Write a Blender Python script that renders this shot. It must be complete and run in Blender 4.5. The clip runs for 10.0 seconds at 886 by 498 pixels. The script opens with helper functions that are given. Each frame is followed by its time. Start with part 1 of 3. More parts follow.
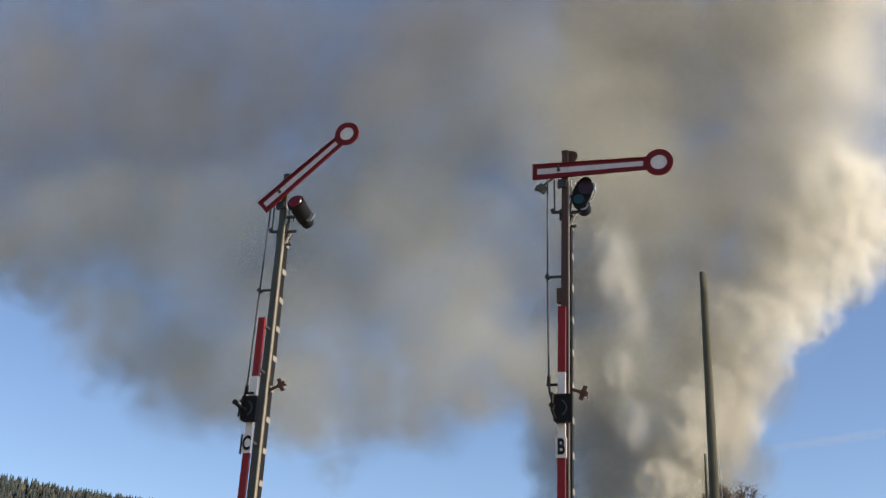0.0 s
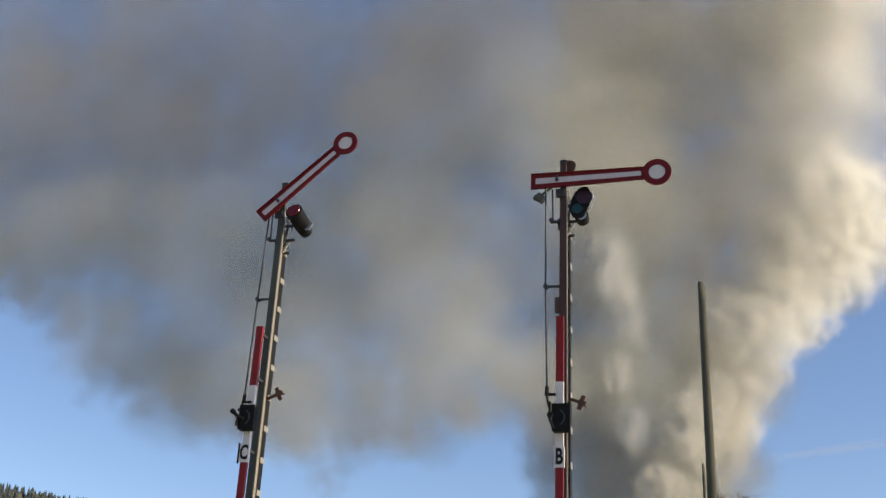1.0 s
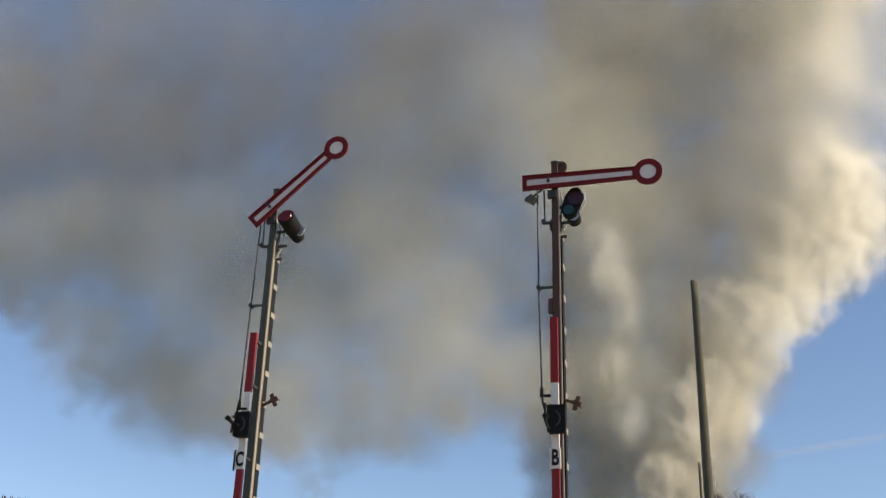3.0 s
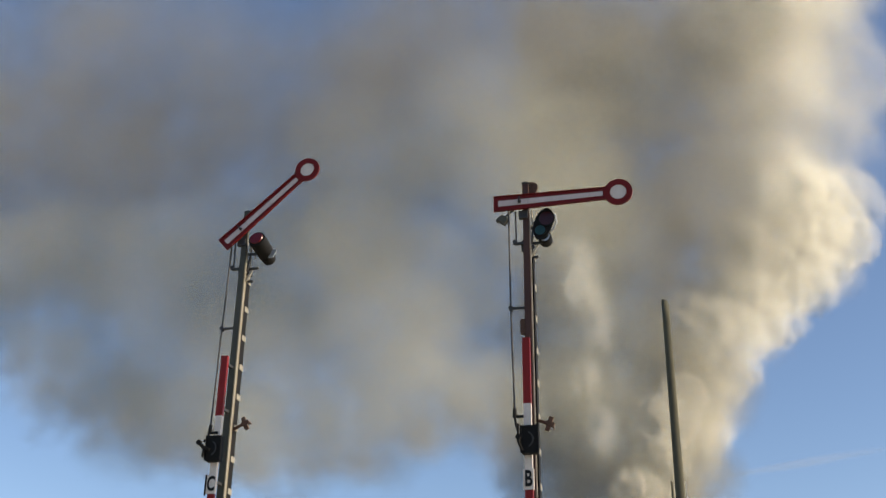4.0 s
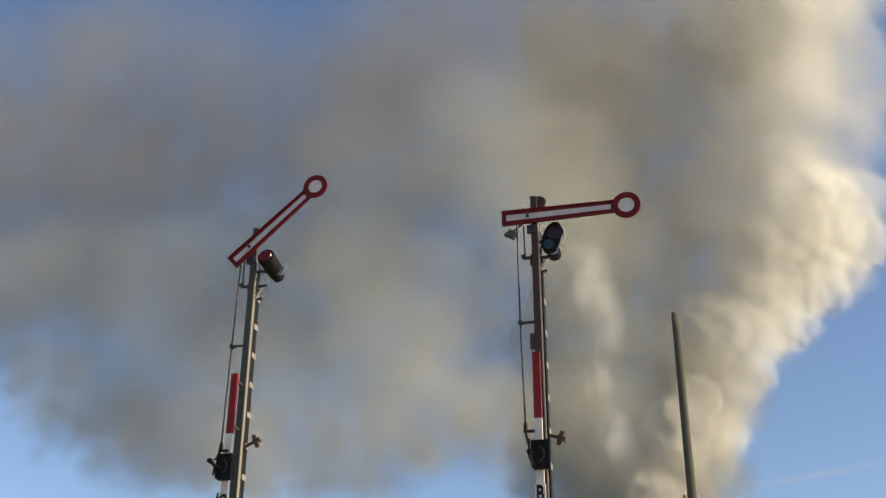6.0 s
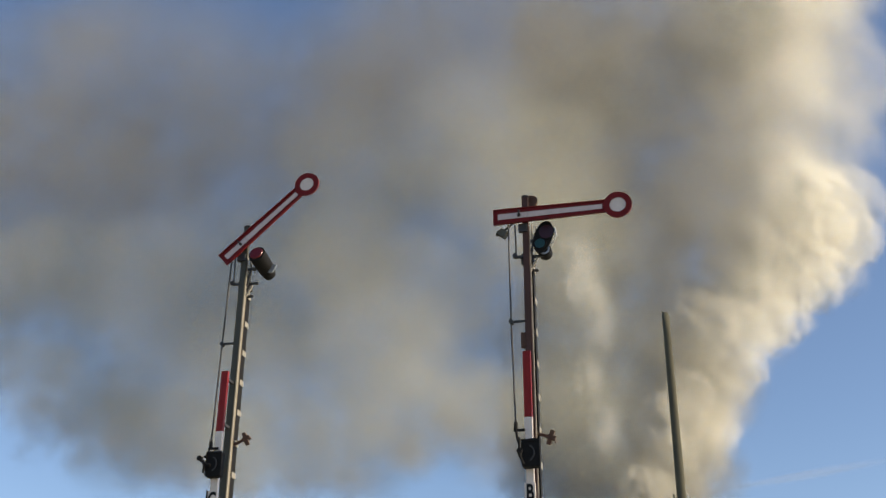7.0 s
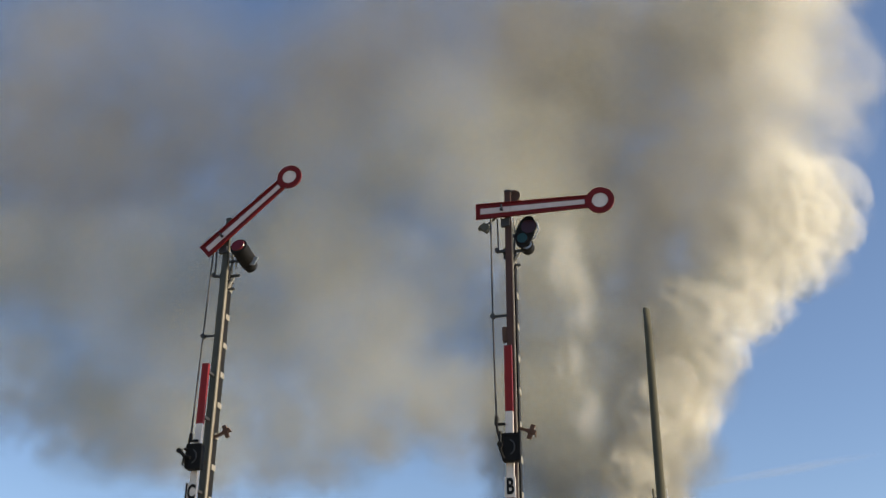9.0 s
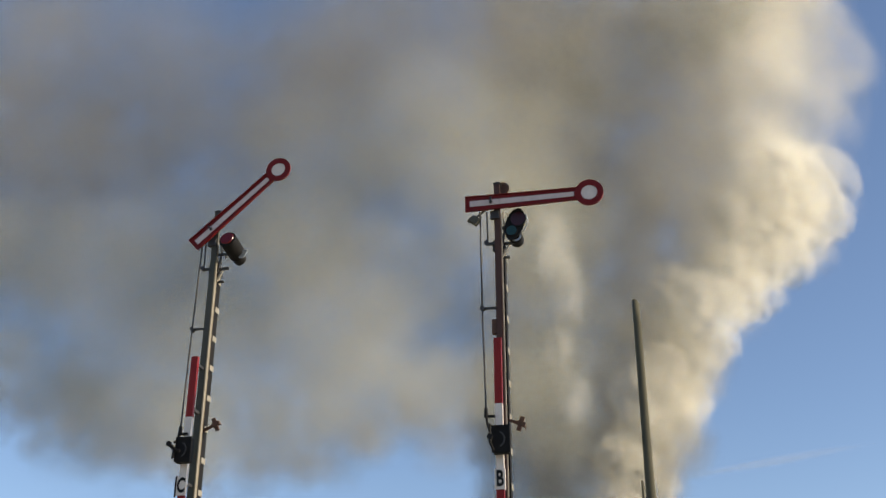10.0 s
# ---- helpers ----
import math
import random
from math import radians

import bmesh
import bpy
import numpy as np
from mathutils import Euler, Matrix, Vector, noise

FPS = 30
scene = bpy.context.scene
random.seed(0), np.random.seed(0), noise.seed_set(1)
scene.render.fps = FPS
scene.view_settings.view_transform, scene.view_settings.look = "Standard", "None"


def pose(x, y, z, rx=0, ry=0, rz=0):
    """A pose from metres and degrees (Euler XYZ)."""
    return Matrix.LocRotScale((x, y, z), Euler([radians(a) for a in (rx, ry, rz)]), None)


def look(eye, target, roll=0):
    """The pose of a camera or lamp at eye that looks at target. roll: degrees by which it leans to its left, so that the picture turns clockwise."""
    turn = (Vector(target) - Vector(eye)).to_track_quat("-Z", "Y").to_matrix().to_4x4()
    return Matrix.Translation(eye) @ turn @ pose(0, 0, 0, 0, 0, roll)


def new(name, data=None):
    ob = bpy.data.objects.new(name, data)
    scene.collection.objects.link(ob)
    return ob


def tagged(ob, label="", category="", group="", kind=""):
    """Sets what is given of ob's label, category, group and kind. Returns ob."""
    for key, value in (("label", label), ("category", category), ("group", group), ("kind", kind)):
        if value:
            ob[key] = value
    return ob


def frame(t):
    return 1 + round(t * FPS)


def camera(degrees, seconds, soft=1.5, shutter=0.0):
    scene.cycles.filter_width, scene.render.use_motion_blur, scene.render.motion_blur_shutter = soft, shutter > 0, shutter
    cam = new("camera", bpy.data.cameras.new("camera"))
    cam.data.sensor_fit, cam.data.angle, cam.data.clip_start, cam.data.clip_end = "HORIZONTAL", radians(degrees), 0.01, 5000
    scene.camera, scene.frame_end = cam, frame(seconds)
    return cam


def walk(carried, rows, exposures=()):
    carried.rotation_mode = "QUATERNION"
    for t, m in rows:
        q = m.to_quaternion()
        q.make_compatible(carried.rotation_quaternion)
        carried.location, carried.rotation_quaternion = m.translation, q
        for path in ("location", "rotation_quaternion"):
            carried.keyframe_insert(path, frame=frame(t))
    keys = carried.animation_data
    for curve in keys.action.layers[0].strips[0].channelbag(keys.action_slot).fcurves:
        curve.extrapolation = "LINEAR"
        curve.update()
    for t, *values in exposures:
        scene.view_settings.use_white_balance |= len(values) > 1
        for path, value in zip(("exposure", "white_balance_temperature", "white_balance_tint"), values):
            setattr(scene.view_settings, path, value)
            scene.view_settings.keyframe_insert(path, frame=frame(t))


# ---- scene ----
# camera: a hand-held shot that only turns, eye height 1.6 m
cam = camera(44.0, 10.0, soft=1.5)
EYE = (0.0, 0.0, 1.6)
TURNS = (
    (0.0, -0.97, 23.15, -2.60), (0.5, -1.29, 23.31, -3.11), (1.0, -1.10, 23.64, -2.67),
    (1.5, -1.32, 24.12, -2.48), (2.0, -1.41, 23.69, -2.15), (3.3, -1.14, 23.94, -1.37),
    (3.5, -1.55, 24.28, -1.24), (4.0, -2.25, 24.93, -0.67), (4.5, -2.16, 25.18, -0.37),
    (5.0, -1.87, 25.72, -0.50), (5.5, -1.51, 25.74, -0.27), (7.0, -2.10, 25.65, -0.34),
    (7.5, -2.70, 25.66, -0.55), (8.0, -2.83, 25.50, -0.35), (8.5, -3.15, 25.67, -0.36),
    (9.0, -3.15, 25.34, -0.39), (9.5, -3.54, 25.27, -0.30), (10.0, -3.60, 24.95, -0.05),
)
walk(cam, [(t, pose(*EYE, 90 + pitch, roll, yaw)) for t, yaw, pitch, roll in TURNS],
     [(0.0, 0.2, 6600, 9), (2.0, 0.2, 6800, 8), (4.0, 0.2, 6950, 7), (10.0, 0.2, 6950, 7)])

# ---- light: low warm sun from the right, clear sky ----
SUN_AZ, SUN_EL = 106.0, 24.0
scene.cycles.transparent_max_bounces = 96
world = bpy.data.worlds.new("sky")
scene.world = world
world.use_nodes = True
wn = world.node_tree.nodes
sky = wn.new("ShaderNodeTexSky")
sky.sky_type = "NISHITA"
sky.sun_disc = False
sky.sun_elevation, sky.sun_rotation = radians(SUN_EL), radians(SUN_AZ)
sky.altitude, sky.air_density, sky.dust_density, sky.ozone_density = 1200, 1.0, 1.2, 3.5
wn["Background"].inputs["Strength"].default_value = 0.15
haze = wn.new("ShaderNodeMix")
haze.data_type, haze.blend_type = "RGBA", "MULTIPLY"
haze.inputs["Factor"].default_value, haze.inputs["B"].default_value = 1.0, (1.10, 1.0, 1.0, 1)
world.node_tree.links.new(sky.outputs["Color"], haze.inputs["A"])
world.node_tree.links.new(haze.outputs["Result"], wn["Background"].inputs["Color"])
sun = new("sun", bpy.data.lights.new("sun", "SUN"))
sun.data.energy, sun.data.angle, sun.data.color = 4.2, radians(1.5), (1.0, 0.86, 0.67)
a, e = radians(SUN_AZ), radians(SUN_EL)
sun.matrix_world = look((40 * math.sin(a), 40 * math.cos(a), 40 * math.tan(e)), (0, 0, 0))


# ---- materials ----
def material(name, low, high, scale=8.0, rough=0.6, metal=0.0, bump=0.15, fine=60.0, stain=None, stain_at=0.6, streak=1.0, gloss=0.5):
    """Two-scale mottled paint, wood or metal in object space, with fine relief and, if given, stains."""
    m = bpy.data.materials.new(name)
    m.use_nodes = True
    n, link = m.node_tree.nodes, m.node_tree.links.new
    p = n["Principled BSDF"]
    p.inputs["Roughness"].default_value, p.inputs["Metallic"].default_value = rough, metal
    p.inputs["Specular IOR Level"].default_value = gloss
    co = n.new("ShaderNodeTexCoord")
    mp = n.new("ShaderNodeMapping")
    mp.inputs["Scale"].default_value = (1, 1, streak)
    link(co.outputs["Object"], mp.inputs["Vector"])
    big, small = n.new("ShaderNodeTexNoise"), n.new("ShaderNodeTexNoise")
    for tex, s in ((big, scale), (small, fine)):
        tex.inputs["Scale"].default_value = s
        tex.inputs["Detail"].default_value = 6
        link(mp.outputs["Vector"], tex.inputs["Vector"])
    mix = n.new("ShaderNodeMix")
    mix.data_type = "RGBA"
    mix.inputs["A"].default_value, mix.inputs["B"].default_value = (*low, 1), (*high, 1)
    both = n.new("ShaderNodeMath")
    both.operation = "MULTIPLY_ADD"
    both.inputs[1].default_value = 0.5
    link(small.outputs["Fac"], both.inputs[0])
    half = n.new("ShaderNodeMath")
    half.operation = "MULTIPLY"
    half.inputs[1].default_value = 0.5
    link(big.outputs["Fac"], half.inputs[0])
    link(half.outputs[0], both.inputs[2])
    spread = n.new("ShaderNodeMapRange")
    spread.inputs["From Min"].default_value, spread.inputs["From Max"].default_value = 0.32, 0.68
    link(both.outputs[0], spread.inputs["Value"])
    link(spread.outputs["Result"], mix.inputs["Factor"])
    colour = mix.outputs["Result"]
    if stain:
        spots = n.new("ShaderNodeTexNoise")
        spots.inputs["Scale"].default_value, spots.inputs["Detail"].default_value = scale * 2.3, 8
        link(mp.outputs["Vector"], spots.inputs["Vector"])
        cut = n.new("ShaderNodeMapRange")
        cut.inputs["From Min"].default_value, cut.inputs["From Max"].default_value = stain_at, stain_at + 0.12
        link(spots.outputs["Fac"], cut.inputs["Value"])
        over = n.new("ShaderNodeMix")
        over.data_type = "RGBA"
        over.inputs["B"].default_value = (*stain, 1)
        link(colour, over.inputs["A"])
        link(cut.outputs["Result"], over.inputs["Factor"])
        colour = over.outputs["Result"]
    link(colour, p.inputs["Base Color"])
    relief = n.new("ShaderNodeBump")
    relief.inputs["Strength"].default_value, relief.inputs["Distance"].default_value = bump, 0.01
    link(small.outputs["Fac"], relief.inputs["Height"])
    link(relief.outputs["Normal"], p.inputs["Normal"])
    return m


RUST = (0.12, 0.05, 0.025)
M_RED = material("red_enamel", (0.115, 0.005, 0.004), (0.185, 0.007, 0.006), 6, 0.5, gloss=0.25, stain=(0.08, 0.008, 0.008), stain_at=0.62, streak=0.4)
M_MARK = material("bright_red_enamel", (0.19, 0.008, 0.008), (0.27, 0.012, 0.010), 6, 0.5, gloss=0.3, stain=(0.12, 0.010, 0.010), stain_at=0.64, streak=0.4)
M_WHITE = material("white_enamel", (0.62, 0.54, 0.47), (0.80, 0.70, 0.61), 5, 0.45, stain=(0.45, 0.40, 0.34), stain_at=0.66, streak=0.3)
M_STRIPE = material("aged_white_enamel", (0.52, 0.43, 0.39), (0.66, 0.55, 0.50), 5, 0.5, stain=(0.38, 0.31, 0.27), stain_at=0.62, streak=0.3)
M_MAST = material("grey_green_mast_paint", (0.04, 0.04, 0.028), (0.08, 0.075, 0.052), 5, 0.6, stain=RUST, stain_at=0.66, streak=0.3)
M_MAST_RED = material("rust_red_mast_paint", (0.045, 0.022, 0.016), (0.082, 0.034, 0.025), 5, 0.75, stain=RUST, stain_at=0.60, streak=0.3)
# tan of the masts' sunlit flange, its brightness put into the paint
M_TAN = material("sunlit_tan_paint", (0.19, 0.16, 0.105), (0.31, 0.26, 0.18), 6, 0.6, stain=(0.10, 0.07, 0.045), stain_at=0.6, streak=0.3)
M_PALE = material("weathered_pale_paint", (0.26, 0.24, 0.19), (0.42, 0.38, 0.31), 7, 0.55, stain=(0.24, 0.18, 0.12), stain_at=0.62, streak=0.4)
M_BLACK = material("black_paint", (0.006, 0.006, 0.006), (0.014, 0.013, 0.012), 8, 0.7, gloss=0.2, stain=(0.05, 0.045, 0.04), stain_at=0.66)
M_RUST = material("rusty_iron", (0.06, 0.032, 0.022), (0.13, 0.065, 0.04), 14, 0.8, bump=0.3)
M_IRON = material("dark_iron", (0.03, 0.03, 0.032), (0.07, 0.068, 0.065), 12, 0.55, 0.4)
M_STEEL = material("galvanised_steel", (0.35, 0.36, 0.37), (0.55, 0.56, 0.57), 18, 0.35, 0.7)
M_POLE = material("weathered_pole_wood", (0.050, 0.048, 0.030), (0.105, 0.097, 0.063), 9, 0.9, bump=0.5, fine=90, stain=(0.05, 0.05, 0.035), stain_at=0.58, streak=0.08)
M_BARK = material("twig_bark", (0.065, 0.05, 0.04), (0.12, 0.095, 0.075), 6, 0.9)
M_LEAF = material("late_autumn_leaf", (0.08, 0.062, 0.04), (0.14, 0.105, 0.065), 1.5, 0.8)
M_FIR = material("spruce_needles", (0.045, 0.055, 0.05), (0.07, 0.08, 0.065), 0.05, 0.9, fine=0.6)
M_BEECH = material("yellowing_beech", (0.075, 0.072, 0.045), (0.11, 0.10, 0.06), 0.06, 0.9, fine=0.7)
# the ground is out of view; made pale to throw warm light upwards
M_GRASS = material("dry_grass_and_gravel", (0.20, 0.18, 0.11), (0.34, 0.31, 0.24), 0.4, 0.95, fine=9, stain=(0.38, 0.35, 0.30), stain_at=0.52)
M_FLOOR = material("forest_floor", (0.04, 0.045, 0.03), (0.08, 0.075, 0.05), 0.02, 0.95, fine=0.5)


def glass(name, colour):
    m = bpy.data.materials.new(name)
    m.use_nodes = True
    p = m.node_tree.nodes["Principled BSDF"]
    p.inputs["Base Color"].default_value = (*colour, 1)
    p.inputs["Transmission Weight"].default_value = 0.55
    p.inputs["Roughness"].default_value = 0.28
    return m


M_GLASS_RED = glass("ruby_glass", (0.24, 0.006, 0.008))
M_GLASS_DARK = glass("dark_ruby_glass", (0.07, 0.006, 0.008))
M_GLASS_BLUE = glass("blue_green_glass", (0.010, 0.085, 0.080))


def smoke_material(name, colour, density, inner=0.25, outer=0.95, wisp=0.9, scale=1.6, thin=0.55, even=1.2, way=None):
    """Smoke: part scattered back, part let through; it thins out from the heart of each puff to its rim, in shreds."""
    m = bpy.data.materials.new(name)
    m.use_nodes = True
    n, link = m.node_tree.nodes, m.node_tree.links.new
    n.remove(n["Principled BSDF"])
    co, info = n.new("ShaderNodeTexCoord"), n.new("ShaderNodeObjectInfo")
    turn, place = n.new("ShaderNodeVectorMath"), n.new("ShaderNodeVectorMath")
    turn.operation, place.operation = "MULTIPLY", "ADD"
    turn.inputs[1].default_value = (61.0, 37.0, 83.0)
    link(info.outputs["Random"], turn.inputs[0])
    link(turn.outputs["Vector"], place.inputs[0])
    link(co.outputs["Object"], place.inputs[1])
    tex = n.new("ShaderNodeTexNoise")
    tex.inputs["Scale"].default_value, tex.inputs["Detail"].default_value, tex.inputs["Roughness"].default_value = scale, 2.0, 0.55
    link(place.outputs["Vector"], tex.inputs["Vector"])
    # the rim wanders in and out
    sway, flat = n.new("ShaderNodeVectorMath"), n.new("ShaderNodeVectorMath")
    sway.operation, flat.operation = "MULTIPLY_ADD", "MULTIPLY"
    sway.inputs[1].default_value = (0.9, 0, 0.9)
    shift = n.new("ShaderNodeVectorMath")
    shift.operation = "SUBTRACT"
    shift.inputs[1].default_value = (0.5, 0.5, 0.5)
    link(tex.outputs["Color"], shift.inputs[0])
    link(shift.outputs["Vector"], sway.inputs[0])
    link(co.outputs["Object"], sway.inputs[2])
    flat.inputs[1].default_value = (1, 0, 1)
    link(sway.outputs["Vector"], flat.inputs[0])
    away = n.new("ShaderNodeVectorMath")
    away.operation = "LENGTH"
    link(flat.outputs["Vector"], away.inputs[0])
    shred = n.new("ShaderNodeMath")
    shred.operation = "MULTIPLY_ADD"
    shred.inputs[1].default_value = -wisp
    link(tex.outputs["Fac"], shred.inputs[0])
    link(away.outputs["Value"], shred.inputs[2])
    fall = n.new("ShaderNodeMapRange")
    fall.interpolation_type = "SMOOTHERSTEP"
    fall.inputs["From Min"].default_value, fall.inputs["From Max"].default_value = inner - wisp * 0.5, outer - wisp * 0.5
    fall.inputs["To Min"].default_value, fall.inputs["To Max"].default_value = density, 0.0
    link(shred.outputs[0], fall.inputs["Value"])
    rim = n.new("ShaderNodeMapRange")
    rim.interpolation_type = "SMOOTHSTEP"
    rim.inputs["From Min"].default_value, rim.inputs["From Max"].default_value = 0.65, 1.06
    rim.inputs["To Min"].default_value, rim.inputs["To Max"].default_value = 1.0, 0.0
    plain, reach = n.new("ShaderNodeVectorMath"), n.new("ShaderNodeVectorMath")
    plain.operation, reach.operation = "MULTIPLY", "LENGTH"
    plain.inputs[1].default_value = (1, 0, 1)
    link(co.outputs["Object"], plain.inputs[0])
    link(plain.outputs["Vector"], reach.inputs[0])
    link(reach.outputs["Value"], rim.inputs["Value"])
    amount = n.new("ShaderNodeMath")
    amount.operation = "MULTIPLY"
    link(fall.outputs["Result"], amount.inputs[0])
    link(rim.outputs["Result"], amount.inputs[1])
    back, thru, body, clear, out = (n.new("ShaderNodeBsdfDiffuse"), n.new("ShaderNodeBsdfTranslucent"), n.new("ShaderNodeMixShader"),
                                    n.new("ShaderNodeBsdfTransparent"), n.new("ShaderNodeMixShader"))
    back.inputs["Color"].default_value = thru.inputs["Color"].default_value = (*colour, 1)
    body.inputs["Fac"].default_value = thin
    # scattering in a cloud of droplets hardly depends on the way that a surface faces: normals are bent sunwards, or
    # along way, to brighten and even out the smoke
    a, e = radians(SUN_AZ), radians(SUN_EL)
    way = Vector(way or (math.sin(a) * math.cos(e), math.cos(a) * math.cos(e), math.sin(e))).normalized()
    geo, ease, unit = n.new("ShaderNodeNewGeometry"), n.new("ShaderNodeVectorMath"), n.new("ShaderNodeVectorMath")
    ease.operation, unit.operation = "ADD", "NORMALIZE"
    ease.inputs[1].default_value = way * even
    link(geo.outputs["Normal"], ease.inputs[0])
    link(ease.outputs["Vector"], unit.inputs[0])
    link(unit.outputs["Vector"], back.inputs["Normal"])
    link(back.outputs[0], body.inputs[1])
    link(thru.outputs[0], body.inputs[2])
    link(amount.outputs[0], out.inputs["Fac"])
    link(clear.outputs[0], out.inputs[1])
    link(body.outputs[0], out.inputs[2])
    link(out.outputs[0], n["Material Output"].inputs["Surface"])
    return m


# column in two tones: cream for its sunlit side, dark grey for shade
CREAM = (0.96, 0.93, 0.82)
# bank and veil greys are darkened, putting some of their shade into colour
BANK_GREY = (0.545, 0.54, 0.46)
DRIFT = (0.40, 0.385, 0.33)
# grey smoke's and wisps' normals are bent this way to look brighter
BENT_NORMAL = (0.40, -0.70, 0.60)
M_BILLOW = smoke_material("sunlit_cream_smoke", CREAM, 0.24, 0.25, 1.0, 0.6, 1.4, 0.4, 2.4)
M_EDGE = smoke_material("crisp_cream_smoke", CREAM, 0.245, 0.6, 1.0, 0.45, 1.9, 0.35, 1.3)
M_BANK = smoke_material("grey_smoke", BANK_GREY, 0.24, 0.2, 1.0, 0.6, 1.3, 0.4, 6.0, BENT_NORMAL)
# the flank's shade is put into this darker grey
M_FLANK = smoke_material("shade_grey_smoke", (0.38, 0.37, 0.315), 0.245, 0.4, 1.0, 0.5, 1.4, 0.4, 6.0, BENT_NORMAL)
M_VEIL = smoke_material("thin_smoke", DRIFT, 0.19, -0.1, 1.0, 1.0, 1.3, 0.4, 6.0, BENT_NORMAL)
M_WISP = smoke_material("pale_wisp", CREAM, 0.17, -0.1, 1.0, 1.2, 1.8, 0.4, 6.0, BENT_NORMAL)
M_CIRRUS = smoke_material("thin_ice_cloud", (0.9, 0.9, 0.9), 0.10, 0.0, 1.0, 0.6, 1.5, 0.5, 6.0)


# ---- building helpers ----
def part(name, bm, mat, parent=None, label="", smooth=False, bevel=0.0):
    """Links a bmesh as one mesh object under a thing or a part."""
    if bevel:
        bmesh.ops.bevel(bm, geom=[x for x in bm.edges if x.is_manifold and x.calc_face_angle(0) > 0.6], offset=bevel, segments=2, affect="EDGES", clamp_overlap=True)
    bmesh.ops.recalc_face_normals(bm, faces=bm.faces)
    me = bpy.data.meshes.new(name)
    bm.to_mesh(me)
    bm.free()
    me.materials.append(mat)
    if smooth:
        me.shade_smooth()
    ob = new(name, me)
    if parent:
        ob.parent = parent
    return tagged(ob, label)


def thing(name, label, category, m=None, group="", kind=""):
    ob = tagged(new(name), label, category, group, kind)
    ob.matrix_world = m or Matrix()
    return ob


def box(bm, x0, x1, y0, y1, z0, z1, m=None):
    r = bmesh.ops.create_cube(bm, size=1.0)["verts"]
    bmesh.ops.transform(bm, verts=r, matrix=(m or Matrix()) @ Matrix.Translation(((x0 + x1) / 2, (y0 + y1) / 2, (z0 + z1) / 2)) @ Matrix.Diagonal((x1 - x0, y1 - y0, z1 - z0, 1)))
    return r


def rod(bm, p, q, r0, r1=None, sides=10):
    """A round bar from p to q."""
    p, q = Vector(p), Vector(q)
    way = q - p
    c = bmesh.ops.create_cone(bm, cap_ends=True, segments=sides, radius1=r0, radius2=r0 if r1 is None else r1, depth=way.length)["verts"]
    bmesh.ops.transform(bm, verts=c, matrix=Matrix.Translation((p + q) / 2) @ way.to_track_quat("Z", "Y").to_matrix().to_4x4())
    return c


def slab(bm, outline, y0, y1):
    """A plate with an outline in x and z, between y0 and y1."""
    front = [bm.verts.new((x, y0, z)) for x, z in outline]
    behind = [bm.verts.new((x, y1, z)) for x, z in outline]
    bm.faces.new(front)
    bm.faces.new(behind[::-1])
    k = len(outline)
    for i in range(k):
        bm.faces.new((front[i], front[(i + 1) % k], behind[(i + 1) % k], behind[i]))


def ring(bm, x, z, r0, r1, y0, y1, sides=40):
    """A flat ring round a y axis."""
    loops = []
    for r, y in ((r1, y0), (r1, y1), (r0, y1), (r0, y0)):
        loops.append([bm.verts.new((x + r * math.cos(2 * math.pi * i / sides), y, z + r * math.sin(2 * math.pi * i / sides))) for i in range(sides)])
    for a in range(4):
        for i in range(sides):
            j = (i + 1) % sides
            bm.faces.new((loops[a][i], loops[a][j], loops[(a + 1) % 4][j], loops[(a + 1) % 4][i]))


def disc(bm, x, z, r, y0, y1, sides=40):
    rod(bm, (x, y0, z), (x, y1, z), r, sides=sides)


# ---- ground, hill and wood ----
def ground():
    bm = bmesh.new()
    rings = [0, 3, 6, 10, 15, 22, 32, 50, 80, 130, 220, 400, 800, 1500, 3000, 4800]
    sides, loops = 48, []
    for r in rings[1:]:
        loops.append([bm.verts.new((r * math.cos(2 * math.pi * i / sides), r * math.sin(2 * math.pi * i / sides),
                                    0.03 * noise.noise((r * math.cos(i * 0.9), r * math.sin(i * 0.9), 0)) * (r < 200))) for i in range(sides)])
    mid = bm.verts.new((0, 0, 0))
    for i in range(sides):
        bm.faces.new((mid, loops[0][i], loops[0][(i + 1) % sides]))
        for a, b in zip(loops, loops[1:]):
            bm.faces.new((a[i], b[i], b[(i + 1) % sides], a[(i + 1) % sides]))
    return tagged(part("ground", bm, M_GRASS, smooth=True), "dry grass and pale gravel ground beside railway", "ground", kind="structure")


def hill_height(x, y):
    """A long wooded ridge that falls away to the right."""
    along = 119.0 - 0.100 * (x + 180.0)
    rise = math.exp(-((y - 760.0) / 230.0) ** 2)
    if x > -120:
        along *= math.exp(-((x + 120.0) / 330.0) ** 2)
    if x < -900:
        along *= math.exp(-((x + 900.0) / 300.0) ** 2)
    return max(along, 0) * rise + 5 * noise.noise((x * 0.012, y * 0.012, 0)) * rise - 1.0


def hill():
    bm = bmesh.new()
    nx, ny = 90, 40
    grid = [[bm.verts.new((x, y, hill_height(x, y))) for y in np.linspace(180, 1350, ny)] for x in np.linspace(-1700, 900, nx)]
    for i in range(nx - 1):
        for j in range(ny - 1):
            bm.faces.new((grid[i][j], grid[i + 1][j], grid[i + 1][j + 1], grid[i][j + 1]))
    return tagged(part("hillside", bm, M_FLOOR, smooth=True), "long hillside falling away under dark mixed forest", "hill", kind="structure")


